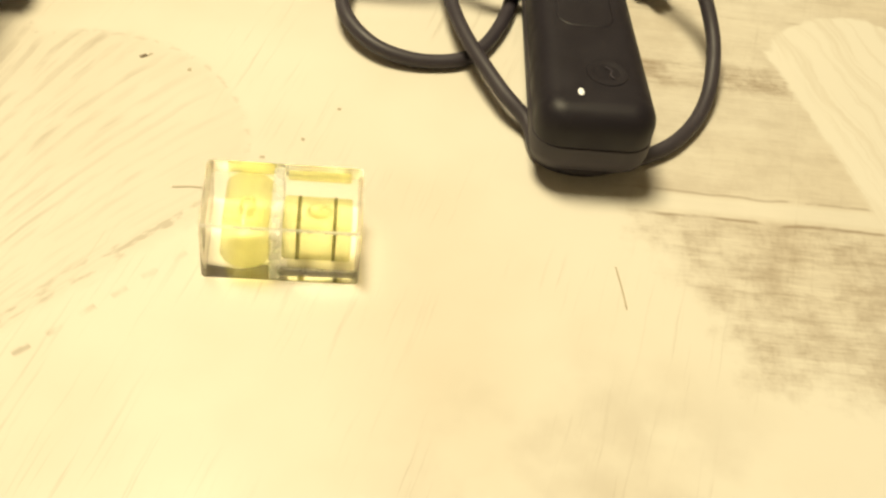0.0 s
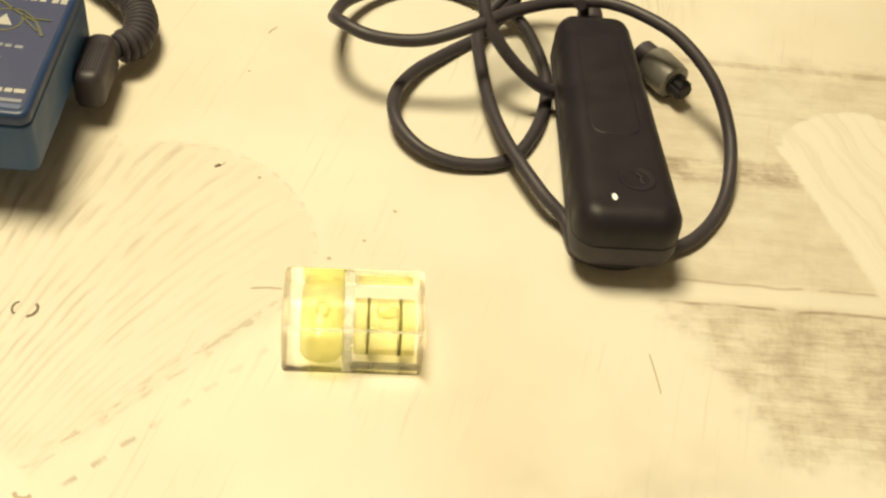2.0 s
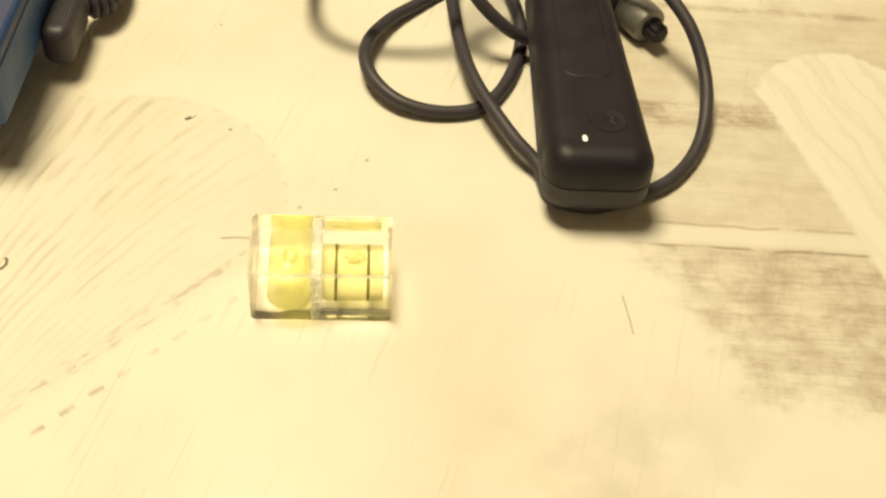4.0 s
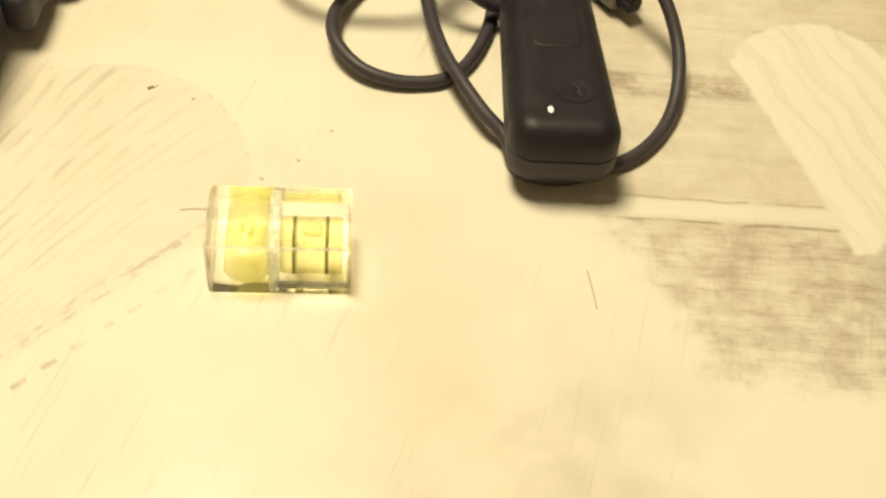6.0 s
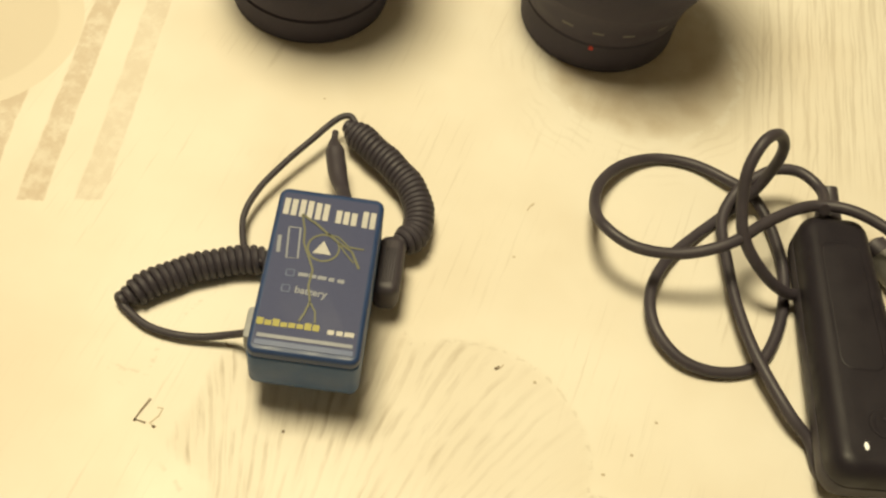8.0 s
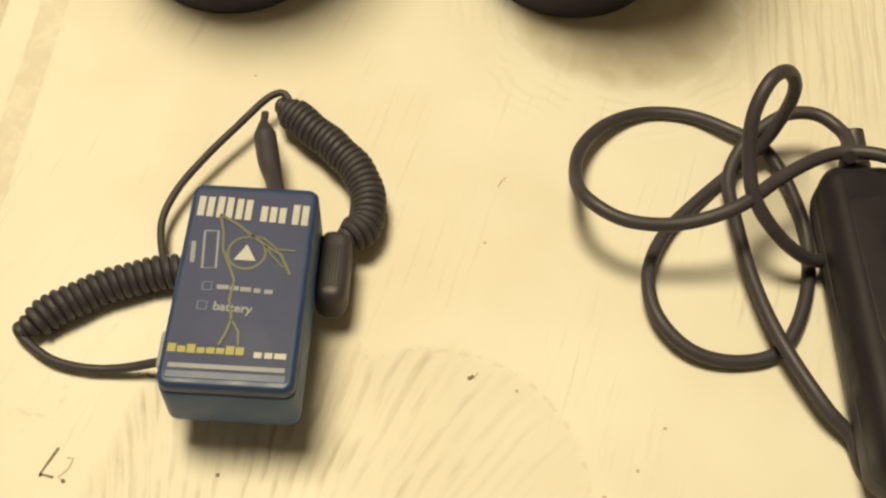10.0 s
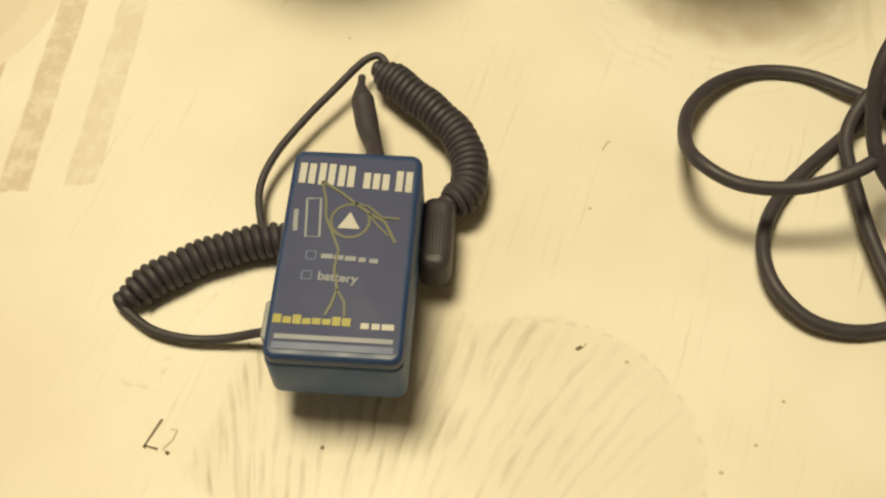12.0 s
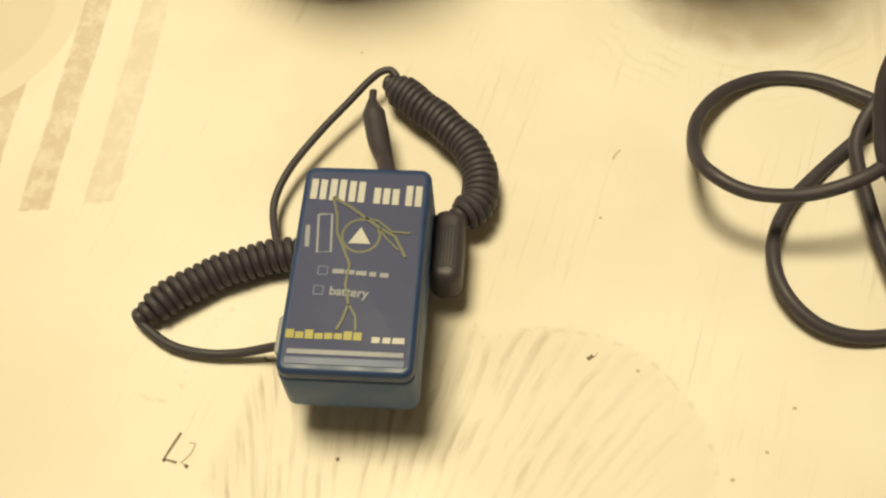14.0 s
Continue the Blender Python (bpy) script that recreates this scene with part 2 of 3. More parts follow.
M_LABEL = plain("printed_label", (0.066, 0.077, 0.165), 0.62, scale=600, vary=0.1, bump=0.1, spec=0.3)
M_WHITE_INK = plain("white_print", (0.52, 0.515, 0.51), 0.5)
M_YELLOW_INK = plain("yellow_print", (0.36, 0.33, 0.07), 0.5)
M_OLIVE_INK = plain("olive_print", (0.135, 0.140, 0.085), 0.5)
M_DIM_INK = plain("dim_blue_print", (0.115, 0.15, 0.28), 0.45)
M_GREY_INK = plain("grey_print", (0.27, 0.29, 0.35), 0.5)
M_RED = plain("red_paint", (0.55, 0.03, 0.02), 0.4)
M_LENSPRINT = plain("faded_white_print", (0.16, 0.15, 0.14), 0.5)
M_HOLE = plain("dark_slot", (0.006, 0.006, 0.006), 0.7)


def clear_material(name, tint, ior, rough):
    """Clear stuff that bends the light."""
    n = Nodes(name)
    n.set(Base_Color=tint, Transmission_Weight=1.0, IOR=ior, Roughness=n.step(n.noise(300, detail=2.0), 0.3, 0.8, rough, rough + 0.03))
    return n.mat


def seen_through(name, tint, surface, share, gloss=0.5, rough=0.08):
    """Clear stuff: part of the light passes straight on, part is scattered by its body, and its skin is glossy."""
    n = Nodes(name)
    clear = n.tree.nodes.new("ShaderNodeBsdfTransparent")
    n.put(clear.inputs[0], tint)
    n.set(Base_Color=surface, Roughness=n.step(n.noise(300), 0.3, 0.8, rough, rough + 0.08), Specular_IOR_Level=gloss, Subsurface_Weight=0.0)
    body = n.tree.nodes.new("ShaderNodeMixShader")
    n.put(body.inputs[0], n.step(n.noise(420, detail=2.0), 0.3, 0.7, share * 0.8, min(1.0, share * 1.2)))
    n.tree.links.new(clear.outputs[0], body.inputs[1])
    n.tree.links.new(n.bsdf.outputs[0], body.inputs[2])
    shine = n.tree.nodes.new("ShaderNodeBsdfGlossy")
    shine.inputs["Roughness"].default_value = rough
    fresnel = n.tree.nodes.new("ShaderNodeFresnel")
    fresnel.inputs[0].default_value = 1.35
    skin = n.tree.nodes.new("ShaderNodeMixShader")
    n.put(skin.inputs[0], n.mul(fresnel.outputs[0], 0.22))
    n.tree.links.new(body.outputs[0], skin.inputs[1])
    n.tree.links.new(shine.outputs[0], skin.inputs[2])
    n.tree.links.new(skin.outputs[0], n.out.inputs["Surface"])
    return n.mat


M_ACRYLIC = clear_material("clear_acrylic", (0.995, 0.995, 0.985), 1.20, 0.02)
# Frost of the web, also the whitish highlight painted along the front edge.
M_FROST_HIGHLIGHT = seen_through("frost_and_highlight_acrylic", (0.998, 0.998, 0.99), (0.95, 0.95, 0.92), 0.25, rough=0.3)
# Edge darkness from refraction, put into the tint and body colour.
M_EDGE_SHADE = seen_through("acrylic_edge_painted_shade", (0.93, 0.91, 0.87), (0.58, 0.55, 0.48), 0.18, rough=0.15)
M_RING = seen_through("ring_paint", (0.78, 0.76, 0.42), (0.16, 0.16, 0.07), 0.42, rough=0.3)
M_DARK_BAR = seen_through("dark_bar_grey", (0.82, 0.80, 0.70), (0.34, 0.33, 0.28), 0.5, rough=0.25)
M_FLUID = seen_through("yellow_green_fluid", (0.975, 0.965, 0.76), (0.78, 0.76, 0.33), 0.26, rough=0.1)
M_BUBBLE = seen_through("bubble", (0.98, 0.97, 0.72), (0.85, 0.84, 0.50), 0.35)

# ---------- mesh helpers ----------


def obj(name, bm, material, smooth=None):
    mesh = bpy.data.meshes.new(name)
    bmesh.ops.recalc_face_normals(bm, faces=bm.faces)
    bm.to_mesh(mesh)
    bm.free()
    if smooth is not None:
        mesh.polygons.foreach_set("use_smooth", [True] * len(mesh.polygons))
        mesh.set_sharp_from_angle(angle=radians(smooth))
    mesh.materials.append(material)
    return new(name, mesh)


def part(name, bm, material, parent, label="", smooth=40):
    ob = obj(name, bm, material, smooth)
    ob.parent = parent
    if label:
        ob["label"] = label
    return ob


def thing(name, m, label, category, group="", kind=""):
    root = new(name)
    root.empty_display_size = 0.01
    root.matrix_basis = m
    return tagged(root, label, category, group, kind)


def outline(w, d, r, seg=6, taper=1.0):
    """A rounded rectangle round the origin; taper scales the width at its far end."""
    pts = []
    for cx, cy, a0 in ((w / 2 - r, d / 2 - r, 0), (-w / 2 + r, d / 2 - r, 90), (-w / 2 + r, -d / 2 + r, 180), (w / 2 - r, -d / 2 + r, 270)):
        for k in range(seg + 1):
            a = radians(a0 + 90 * k / seg)
            x, y = cx + r * math.cos(a), cy + r * math.sin(a)
            pts.append((x * (1 + (taper - 1) * (y / d + 0.5)), y))
    return pts


def stack(rings, bm=None):
    """Skins a list of closed rings of 3D points and closes both ends."""
    bm = bm or bmesh.new()
    rows = [[bm.verts.new(p) for p in ring] for ring in rings]
    count = len(rows[0])
    for a, b in zip(rows, rows[1:]):
        for k in range(count):
            bm.faces.new((a[k], a[(k + 1) % count], b[(k + 1) % count], b[k]))
    bm.faces.new(rows[0][::-1])
    bm.faces.new(rows[-1])
    return bm


def slab(w, d, z0, z1, r=0.001, edge=0.0004, seg=6, taper=1.0, round_top=None, bm=None, at=(0, 0)):
    """A rounded block with softened top and bottom edges."""
    top = round_top or edge
    rings = []
    for k in range(4):
        a = radians(90 * k / 3)
        inset, z = edge * (1 - math.sin(a)), z0 + edge * (1 - math.cos(a))
        rings.append([(x + at[0], y + at[1], z) for x, y in outline(w - 2 * inset, d - 2 * inset, max(r - inset, 1e-5), seg, taper)])
    for k in range(6):
        a = radians(90 * k / 5)
        inset, z = top * (1 - math.cos(a)), z1 - top * (1 - math.sin(a))
        rings.append([(x + at[0], y + at[1], z) for x, y in outline(w - 2 * inset, d - 2 * inset, max(r - inset, 1e-5), seg, taper)])
    return stack(rings, bm)


def turned(profile, seg=64, bm=None):
    """A body of revolution about z from (radius, height) pairs."""
    rings = [[(r * math.cos(2 * math.pi * k / seg), r * math.sin(2 * math.pi * k / seg), z) for k in range(seg)] for r, z in profile]
    return stack(rings, bm)


def smooth_path(points, per=8):
    """Catmull-Rom curve through the points."""
    p = [Vector(q) for q in points]
    p = [2 * p[0] - p[1]] + p + [2 * p[-1] - p[-2]]
    out = []
    for k in range(1, len(p) - 2):
        for j in range(per):
            t = j / per
            a, b, c, d = p[k - 1], p[k], p[k + 1], p[k + 2]
            out.append(0.5 * ((2 * b) + (c - a) * t + (2 * a - 5 * b + 4 * c - d) * t * t + (3 * b - a - 3 * c + d) * t ** 3))
    out.append(p[-2])
    return out


def sweep(path, radius, seg=12, bm=None):
    """A round tube along a path; radius is a number or a function of the share of its length."""
    rings, normal = [], None
    for k, q in enumerate(path):
        way = (path[min(k + 1, len(path) - 1)] - path[max(k - 1, 0)]).normalized()
        if normal is None:
            normal = way.orthogonal().normalized()
        normal = (normal - way * normal.dot(way)).normalized()
        side = way.cross(normal)
        r = radius(k / (len(path) - 1)) if callable(radius) else radius
        rings.append([q + r * (math.cos(a) * normal + math.sin(a) * side) for a in (2 * math.pi * j / seg for j in range(seg))])
    return stack(rings, bm)


def coil_path(points, turns, radius, per=14):
    """A helix wound round the curve through the points."""
    base = smooth_path(points, 24)
    lengths = [0.0]
    for a, b in zip(base, base[1:]):
        lengths.append(lengths[-1] + (b - a).length)
    out, normal, k = [], None, 0
    for j in range(turns * per + 1):
        s = lengths[-1] * j / (turns * per)
        while k < len(base) - 2 and lengths[k + 1] < s:
            k += 1
        f = (s - lengths[k]) / max(1e-9, lengths[k + 1] - lengths[k])
        q, way = base[k].lerp(base[k + 1], f), (base[k + 1] - base[k]).normalized()
        if normal is None:
            normal = way.orthogonal().normalized()
        normal = (normal - way * normal.dot(way)).normalized()
        a = 2 * math.pi * j / per
        wave = radius * (1 + 0.05 * math.sin(j * 0.37)) * min(1.0, 0.25 + 0.3 * min(j, turns * per - j) / per)
        out.append(q + wave * (math.cos(a) * normal + math.sin(a) * way.cross(normal)))
    return out


def ribbon(points, width, z, bm=None, thick=0.00012):
    """A flat printed stroke along a line in the plane."""
    bm = bm or bmesh.new()
    pts = [Vector((x, y)) for x, y in points]
    left, right = [], []
    for k, q in enumerate(pts):
        way = (pts[min(k + 1, len(pts) - 1)] - pts[max(k - 1, 0)]).normalized()
        n = Vector((-way.y, way.x)) * width / 2
        left.append(q + n), right.append(q - n)
    loop = [(*q, 0) for q in left] + [(*q, 0) for q in reversed(right)]
    low = [bm.verts.new((x, y, z)) for x, y, _ in loop]
    top = [bm.verts.new((x, y, z + thick)) for x, y, _ in loop]
    count, half = len(loop), len(pts)
    for k in range(count):
        bm.faces.new((low[k], low[(k + 1) % count], top[(k + 1) % count], top[k]))
    for k in range(half - 1):
        j = count - 1 - k
        bm.faces.new((top[k], top[k + 1], top[j - 1], top[j]))
        bm.faces.new((low[j], low[j - 1], low[k + 1], low[k]))
    return bm


def bar(cx, cy, w, h, z, bm=None):
    return ribbon([(cx - w / 2, cy), (cx, cy), (cx + w / 2, cy)], h, z, bm)


# ---------- the room that closes the place ----------


def box_mesh(x0, y0, z0, x1, y1, z1):
    bm = bmesh.new()
    bmesh.ops.create_cube(bm, size=1.0, matrix=Matrix.LocRotScale(((x0 + x1) / 2, (y0 + y1) / 2, (z0 + z1) / 2), None, (x1 - x0, y1 - y0, z1 - z0)))
    return bm


FLOOR_Z, CEIL_Z = -0.752, 1.75
for name, span, mat in (("floor", (-2.1, -1.9, FLOOR_Z - 0.1, 2.1, 2.3, FLOOR_Z), M_FLOOR),
                        ("ceiling", (-2.1, -1.9, CEIL_Z, 2.1, 2.3, CEIL_Z + 0.1), M_CEIL),
                        ("wall_north", (-2.1, 2.3, FLOOR_Z - 0.1, 2.1, 2.4, CEIL_Z + 0.1), M_WALL),
                        ("wall_south", (-2.1, -2.0, FLOOR_Z - 0.1, 2.1, -1.9, CEIL_Z + 0.1), M_WALL),
                        ("wall_east", (2.1, -2.0, FLOOR_Z - 0.1, 2.2, 2.4, CEIL_Z + 0.1), M_WALL),
                        ("wall_west", (-2.2, -2.0, FLOOR_Z - 0.1, -2.1, 2.4, CEIL_Z + 0.1), M_WALL)):
    tagged(obj(name, box_mesh(*span), mat), "plain warm " + ("wooden floor" if name == "floor" else "painted surface of the room"), name.split("_")[0], kind="structure")

table = thing("table", pose(-0.08, 0.34, FLOOR_Z), "wooden table covered by a printed vinyl tablecloth", "table")
part("tabletop", slab(1.30, 0.86, 0.722, 0.7505, 0.02, 0.003), M_WOOD, table)
for sx in (-1, 1):
    for sy in (-1, 1):
        part("leg", slab(0.06, 0.06, 0.0, 0.722, 0.008, 0.002, at=(sx * 0.58, sy * 0.36)), M_WOOD, table)

# the tablecloth: a top sheet whose hem turns down over the edges
bm = bmesh.new()
rings = []
for z, half in ((0.0, 0.651), (-0.0008, 0.6528), (-0.0025, 0.6536), (-0.09, 0.655)):
    ring = [(-0.08 + x, 0.34 + y, z) for x, y in outline(2 * half, 2 * half - 0.44, 0.022, 6)]
    rings.append([bm.verts.new(p) for p in ring])
bm.faces.new(rings[0])
for a, b in zip(rings, rings[1:]):
    for k in range(len(a)):
        bm.faces.new((a[k], a[(k + 1) % len(a)], b[(k + 1) % len(a)], b[k]))
tablecloth = tagged(obj("tablecloth", bm, M_CLOTH, 30), "cream vinyl tablecloth printed with hearts, planks and stitches on a table", "tablecloth")

# small ink marks that the print leaves on the cloth
MARKS = (
    ("ink_mark", 0.0008, 0, ((-0.1913, 0.1990), (-0.1924, 0.1950), (-0.1935, 0.1907), (-0.1896, 0.1904))),
    ("ink_mark", 0.0005, 1, ((-0.1880, 0.1966), (-0.1862, 0.1968), (-0.1865, 0.1938), (-0.1884, 0.1906), (-0.1866, 0.1901))),
    ("ink_speck", 0.0010, 0, ((-0.1871, 0.1902), (-0.1866, 0.1899), (-0.1861, 0.1897))),
    ("ink_speck", 0.0010, 0, ((-0.1937, 0.1908), (-0.1933, 0.1904), (-0.1929, 0.1902))),
    ("ink_mark", 0.0007, 0, ((-0.1176, 0.1778), (-0.1185, 0.1768), (-0.1187, 0.1755), (-0.1182, 0.1742), (-0.1172, 0.1735))),
    ("ink_mark", 0.0008, 0, ((-0.1130, 0.1782), (-0.1121, 0.1772), (-0.1119, 0.1757), (-0.1125, 0.1743), (-0.1138, 0.1733))),
    ("ink_mark", 0.0004, 1, ((0.0543, 0.2038), (0.0553, 0.2008), (0.0568, 0.1960), (0.0582, 0.1909))),
    ("ink_speck", 0.0011, 0, ((-0.0838, 0.2430), (-0.0830, 0.2437), (-0.0824, 0.2444))),
    ("ink_mark", 0.0004, 1, ((-0.0826, 0.2436), (-0.0818, 0.2445), (-0.0812, 0.2456))),
    ("ink_speck", 0.0010, 1, ((-0.0698, 0.2420), (-0.0693, 0.2421), (-0.0688, 0.2423))),
    ("ink_speck", 0.0010, 0, ((-0.1465, 0.2000), (-0.1460, 0.2001), (-0.1455, 0.2002))),
    ("ink_speck", 0.0008, 1, ((-0.1752, 0.2262), (-0.1740, 0.2250), (-0.1724, 0.2252))),
    ("ink_mark", 0.0005, 1, ((-0.0866, 0.3128), (-0.0860, 0.3149), (-0.0848, 0.3168))),
    ("ink_speck", 0.0008, 1, ((-0.0876, 0.2905), (-0.0871, 0.2906), (-0.0866, 0.2907))),
    ("ink_speck", 0.0008, 1, ((-0.0264, 0.2391), (-0.0259, 0.2391), (-0.0254, 0.2391))),
    ("ink_speck", 0.0007, 1, ((-0.1762, 0.3414), (-0.1757, 0.3414), (-0.1752, 0.3414))),
    ("ink_speck", 0.0009, 1, ((-0.0328, 0.2248), (-0.0323, 0.2248), (-0.0318, 0.2248))),
    ("ink_speck", 0.0009, 1, ((-0.0412, 0.2152), (-0.0406, 0.2152), (-0.0400, 0.2154))),
    ("ink_mark", 0.0011, 1, ((-0.0946, 0.1226), (-0.0936, 0.1216), (-0.0924, 0.1214), (-0.0912, 0.1218), (-0.0904, 0.1228))),
    ("ink_mark", 0.0005, 1, ((-0.0590, 0.1985), (-0.0545, 0.2000), (-0.0505, 0.2005))),
)
for name, width, faded, pts in MARKS:
    part(name, ribbon(pts, width, 0.00005, thick=0.00008), M_FAINT if faded else M_INK, tablecloth)


# ---------- the blue trigger box ----------
def blue_box():
    root = thing("sensor_box", pose(-0.1472, 0.2418, 0, 0, 0, 8.2), "small blue plastic electronics box with printed label lying on the cloth", "electronics box")
    W, D, Z0, Z1 = 0.0360, 0.0640, 0.0140, 0.0352
    part("body", slab(W, D, Z0, Z1 - 0.004, 0.0032, 0.0012, taper=0.985), M_BLUE, root)
    part("lid", slab(W - 0.0004, D - 0.0004, Z1 - 0.0039, Z1, 0.0032, 0.0003, round_top=0.0016), M_LID, root, "darker blue rounded lid")
    part("foot", slab(0.019, 0.021, 0.0, Z0, 0.001, 0.0006, at=(0, -0.002)), M_BLACK, root, "black mounting foot under the box")
    label = part("label", slab(0.0320, 0.0588, Z1 - 0.0001, Z1 + 0.00012, 0.0012, 0.00004), M_LABEL, root, "dull blue printed label with white and yellow print")
    z = Z1 + 0.00013

    def ink(name, bm, mat):
        for v in bm.verts:
            v.co.x, v.co.y = v.co.x * 1.03, v.co.y * 1.03
        part(name, bm, mat, label)

    # large title, as plain white bars
    for left, count, h in ((-0.0150, 2, 0.0064), (-0.0098, 2, 0.0068), (-0.0046, 2, 0.0066), (0.0022, 3, 0.0050), (0.0108, 2, 0.0064)):
        for k in range(count):
            cx = left + 0.0010 + 0.0025 * k
            mid = 0.0232 - 0.05 * (cx + 0.0134) - (0.0068 - h) / 2
            ink("title_bar", ribbon([(cx, mid + h / 2), (cx, mid), (cx, mid - h / 2)], 0.0018, z), M_WHITE_INK)

    # round button mark: ring and triangle
    circle = [(0.0002 + 0.0050 * math.cos(a), 0.0088 + 0.0050 * math.sin(a)) for a in (2 * math.pi * k / 28 for k in range(29))]
    ink("ring_print", ribbon(circle, 0.0007, z), M_OLIVE_INK)
    bm = bmesh.new()
    tri = [(-0.0029, 0.0064), (0.0029, 0.0064), (0.0, 0.0114)]
    low = [bm.verts.new((*p, z)) for p in tri]
    top = [bm.verts.new((*p, z + 0.00015)) for p in tri]
    bm.faces.new(top), bm.faces.new(low[::-1])
    for k in range(3):
        bm.faces.new((low[k], low[(k + 1) % 3], top[(k + 1) % 3], top[k]))
    ink("triangle_print", bm, M_WHITE_INK)

    # upright outlined field with a small line of print beside it
    ink("field_outline", ribbon([(-0.0118, 0.0150), (-0.0082, 0.0152), (-0.0072, 0.0036), (-0.0108, 0.0034), (-0.0118, 0.0150)], 0.0006, z), M_GREY_INK)
    ink("small_print", ribbon([(-0.0142, 0.0115), (-0.0140, 0.0085), (-0.0137, 0.0050)], 0.0012, z), M_GREY_INK)

    # forked lightning
    for pts, w in ((((-0.0085, 0.0205), (-0.0068, 0.0148), (-0.0062, 0.0095), (-0.0036, 0.0040), (-0.0018, 0.0), (-0.0022, -0.0060), (-0.0008, -0.0116), (-0.0018, -0.0160), (-0.0030, -0.0190)), 0.0007),
                   (((-0.0008, -0.0116), (0.0014, -0.0150), (0.0019, -0.0190)), 0.0006),
                   (((-0.0085, 0.0205), (-0.0030, 0.0172), (0.0008, 0.0142), (0.0050, 0.0112), (0.0092, 0.0088), (0.0112, 0.0050), (0.0124, 0.0026)), 0.0008),
                   (((0.0008, 0.0142), (0.0044, 0.0134), (0.0082, 0.0102), (0.0130, 0.0100)), 0.0006),
                   (((0.0050, 0.0112), (0.0066, 0.0086), (0.0104, 0.0046)), 0.0005)):
        ink("lightning_print", ribbon(pts, w, z + 0.0002), M_OLIVE_INK)

    # two lamp marks with their words
    for cx, cy in ((-0.0086, -0.0020), (-0.0090, -0.0078)):
        square = [(cx - 0.0012, cy - 0.0012), (cx + 0.0012, cy - 0.0012), (cx + 0.0012, cy + 0.0012), (cx - 0.0012, cy + 0.0012), (cx - 0.0012, cy - 0.0012)]
        ink("lamp_mark", ribbon(square, 0.0004, z), M_DIM_INK)
    for k, w in enumerate((0.0030, 0.0024, 0.0028, 0.0018, 0.0022)):
        ink("word_bar", bar(-0.0045 + 0.0030 * k, -0.0021 - 0.00018 * k, w, 0.0013, z), M_GREY_INK)
    words = bpy.data.curves.new("word", "FONT")
    words.body, words.size, words.extrude, words.align_x = "battery", 0.0036, 0.00006, "LEFT"
    words.offset = 0.00008
    source = bpy.data.objects.new("word", words)
    mesh = bpy.data.meshes.new_from_object(source)
    bpy.data.objects.remove(source)
    mesh.materials.clear()
    mesh.materials.append(M_GREY_INK)
    word = new("word_print", mesh)
    word.parent = label
    word.matrix_basis = pose(-0.0064, -0.0092, z + 0.00007, 0, 0, -3)

    # maker's line and the small print below it, as plain bars
    for k in range(8):
        ink("maker_bar", bar(-0.0146 + 0.00245 * k, -0.0207 + (0.0003, 0.0, 0.0003, -0.0001, 0.0, 0.0, 0.0003, 0.0002)[k], 0.0021, (0.0024, 0.0018, 0.0025, 0.0016, 0.0017, 0.0016, 0.0024, 0.0022)[k], z), M_YELLOW_INK)
    for cx, w in ((0.0072, 0.0020), (0.0099, 0.0020), (0.0129, 0.0030)):
        ink("maker_bar", bar(cx, -0.0213, w, 0.0016, z), M_WHITE_INK)
    ink("address_bar", bar(-0.0001, -0.0252, 0.0292, 0.0013, z), M_GREY_INK)
    ink("footer_band", bar(-0.0001, -0.0276, 0.0298, 0.0018, z), M_DIM_INK)

    # side fittings
    part("side_socket", slab(0.0040, 0.0115, 0.0180, 0.0262, 0.0012, 0.0006, at=(-W / 2 - 0.0008, -0.0168)), M_PALEGREY, root, "grey cable socket")
    return root


blue_box()


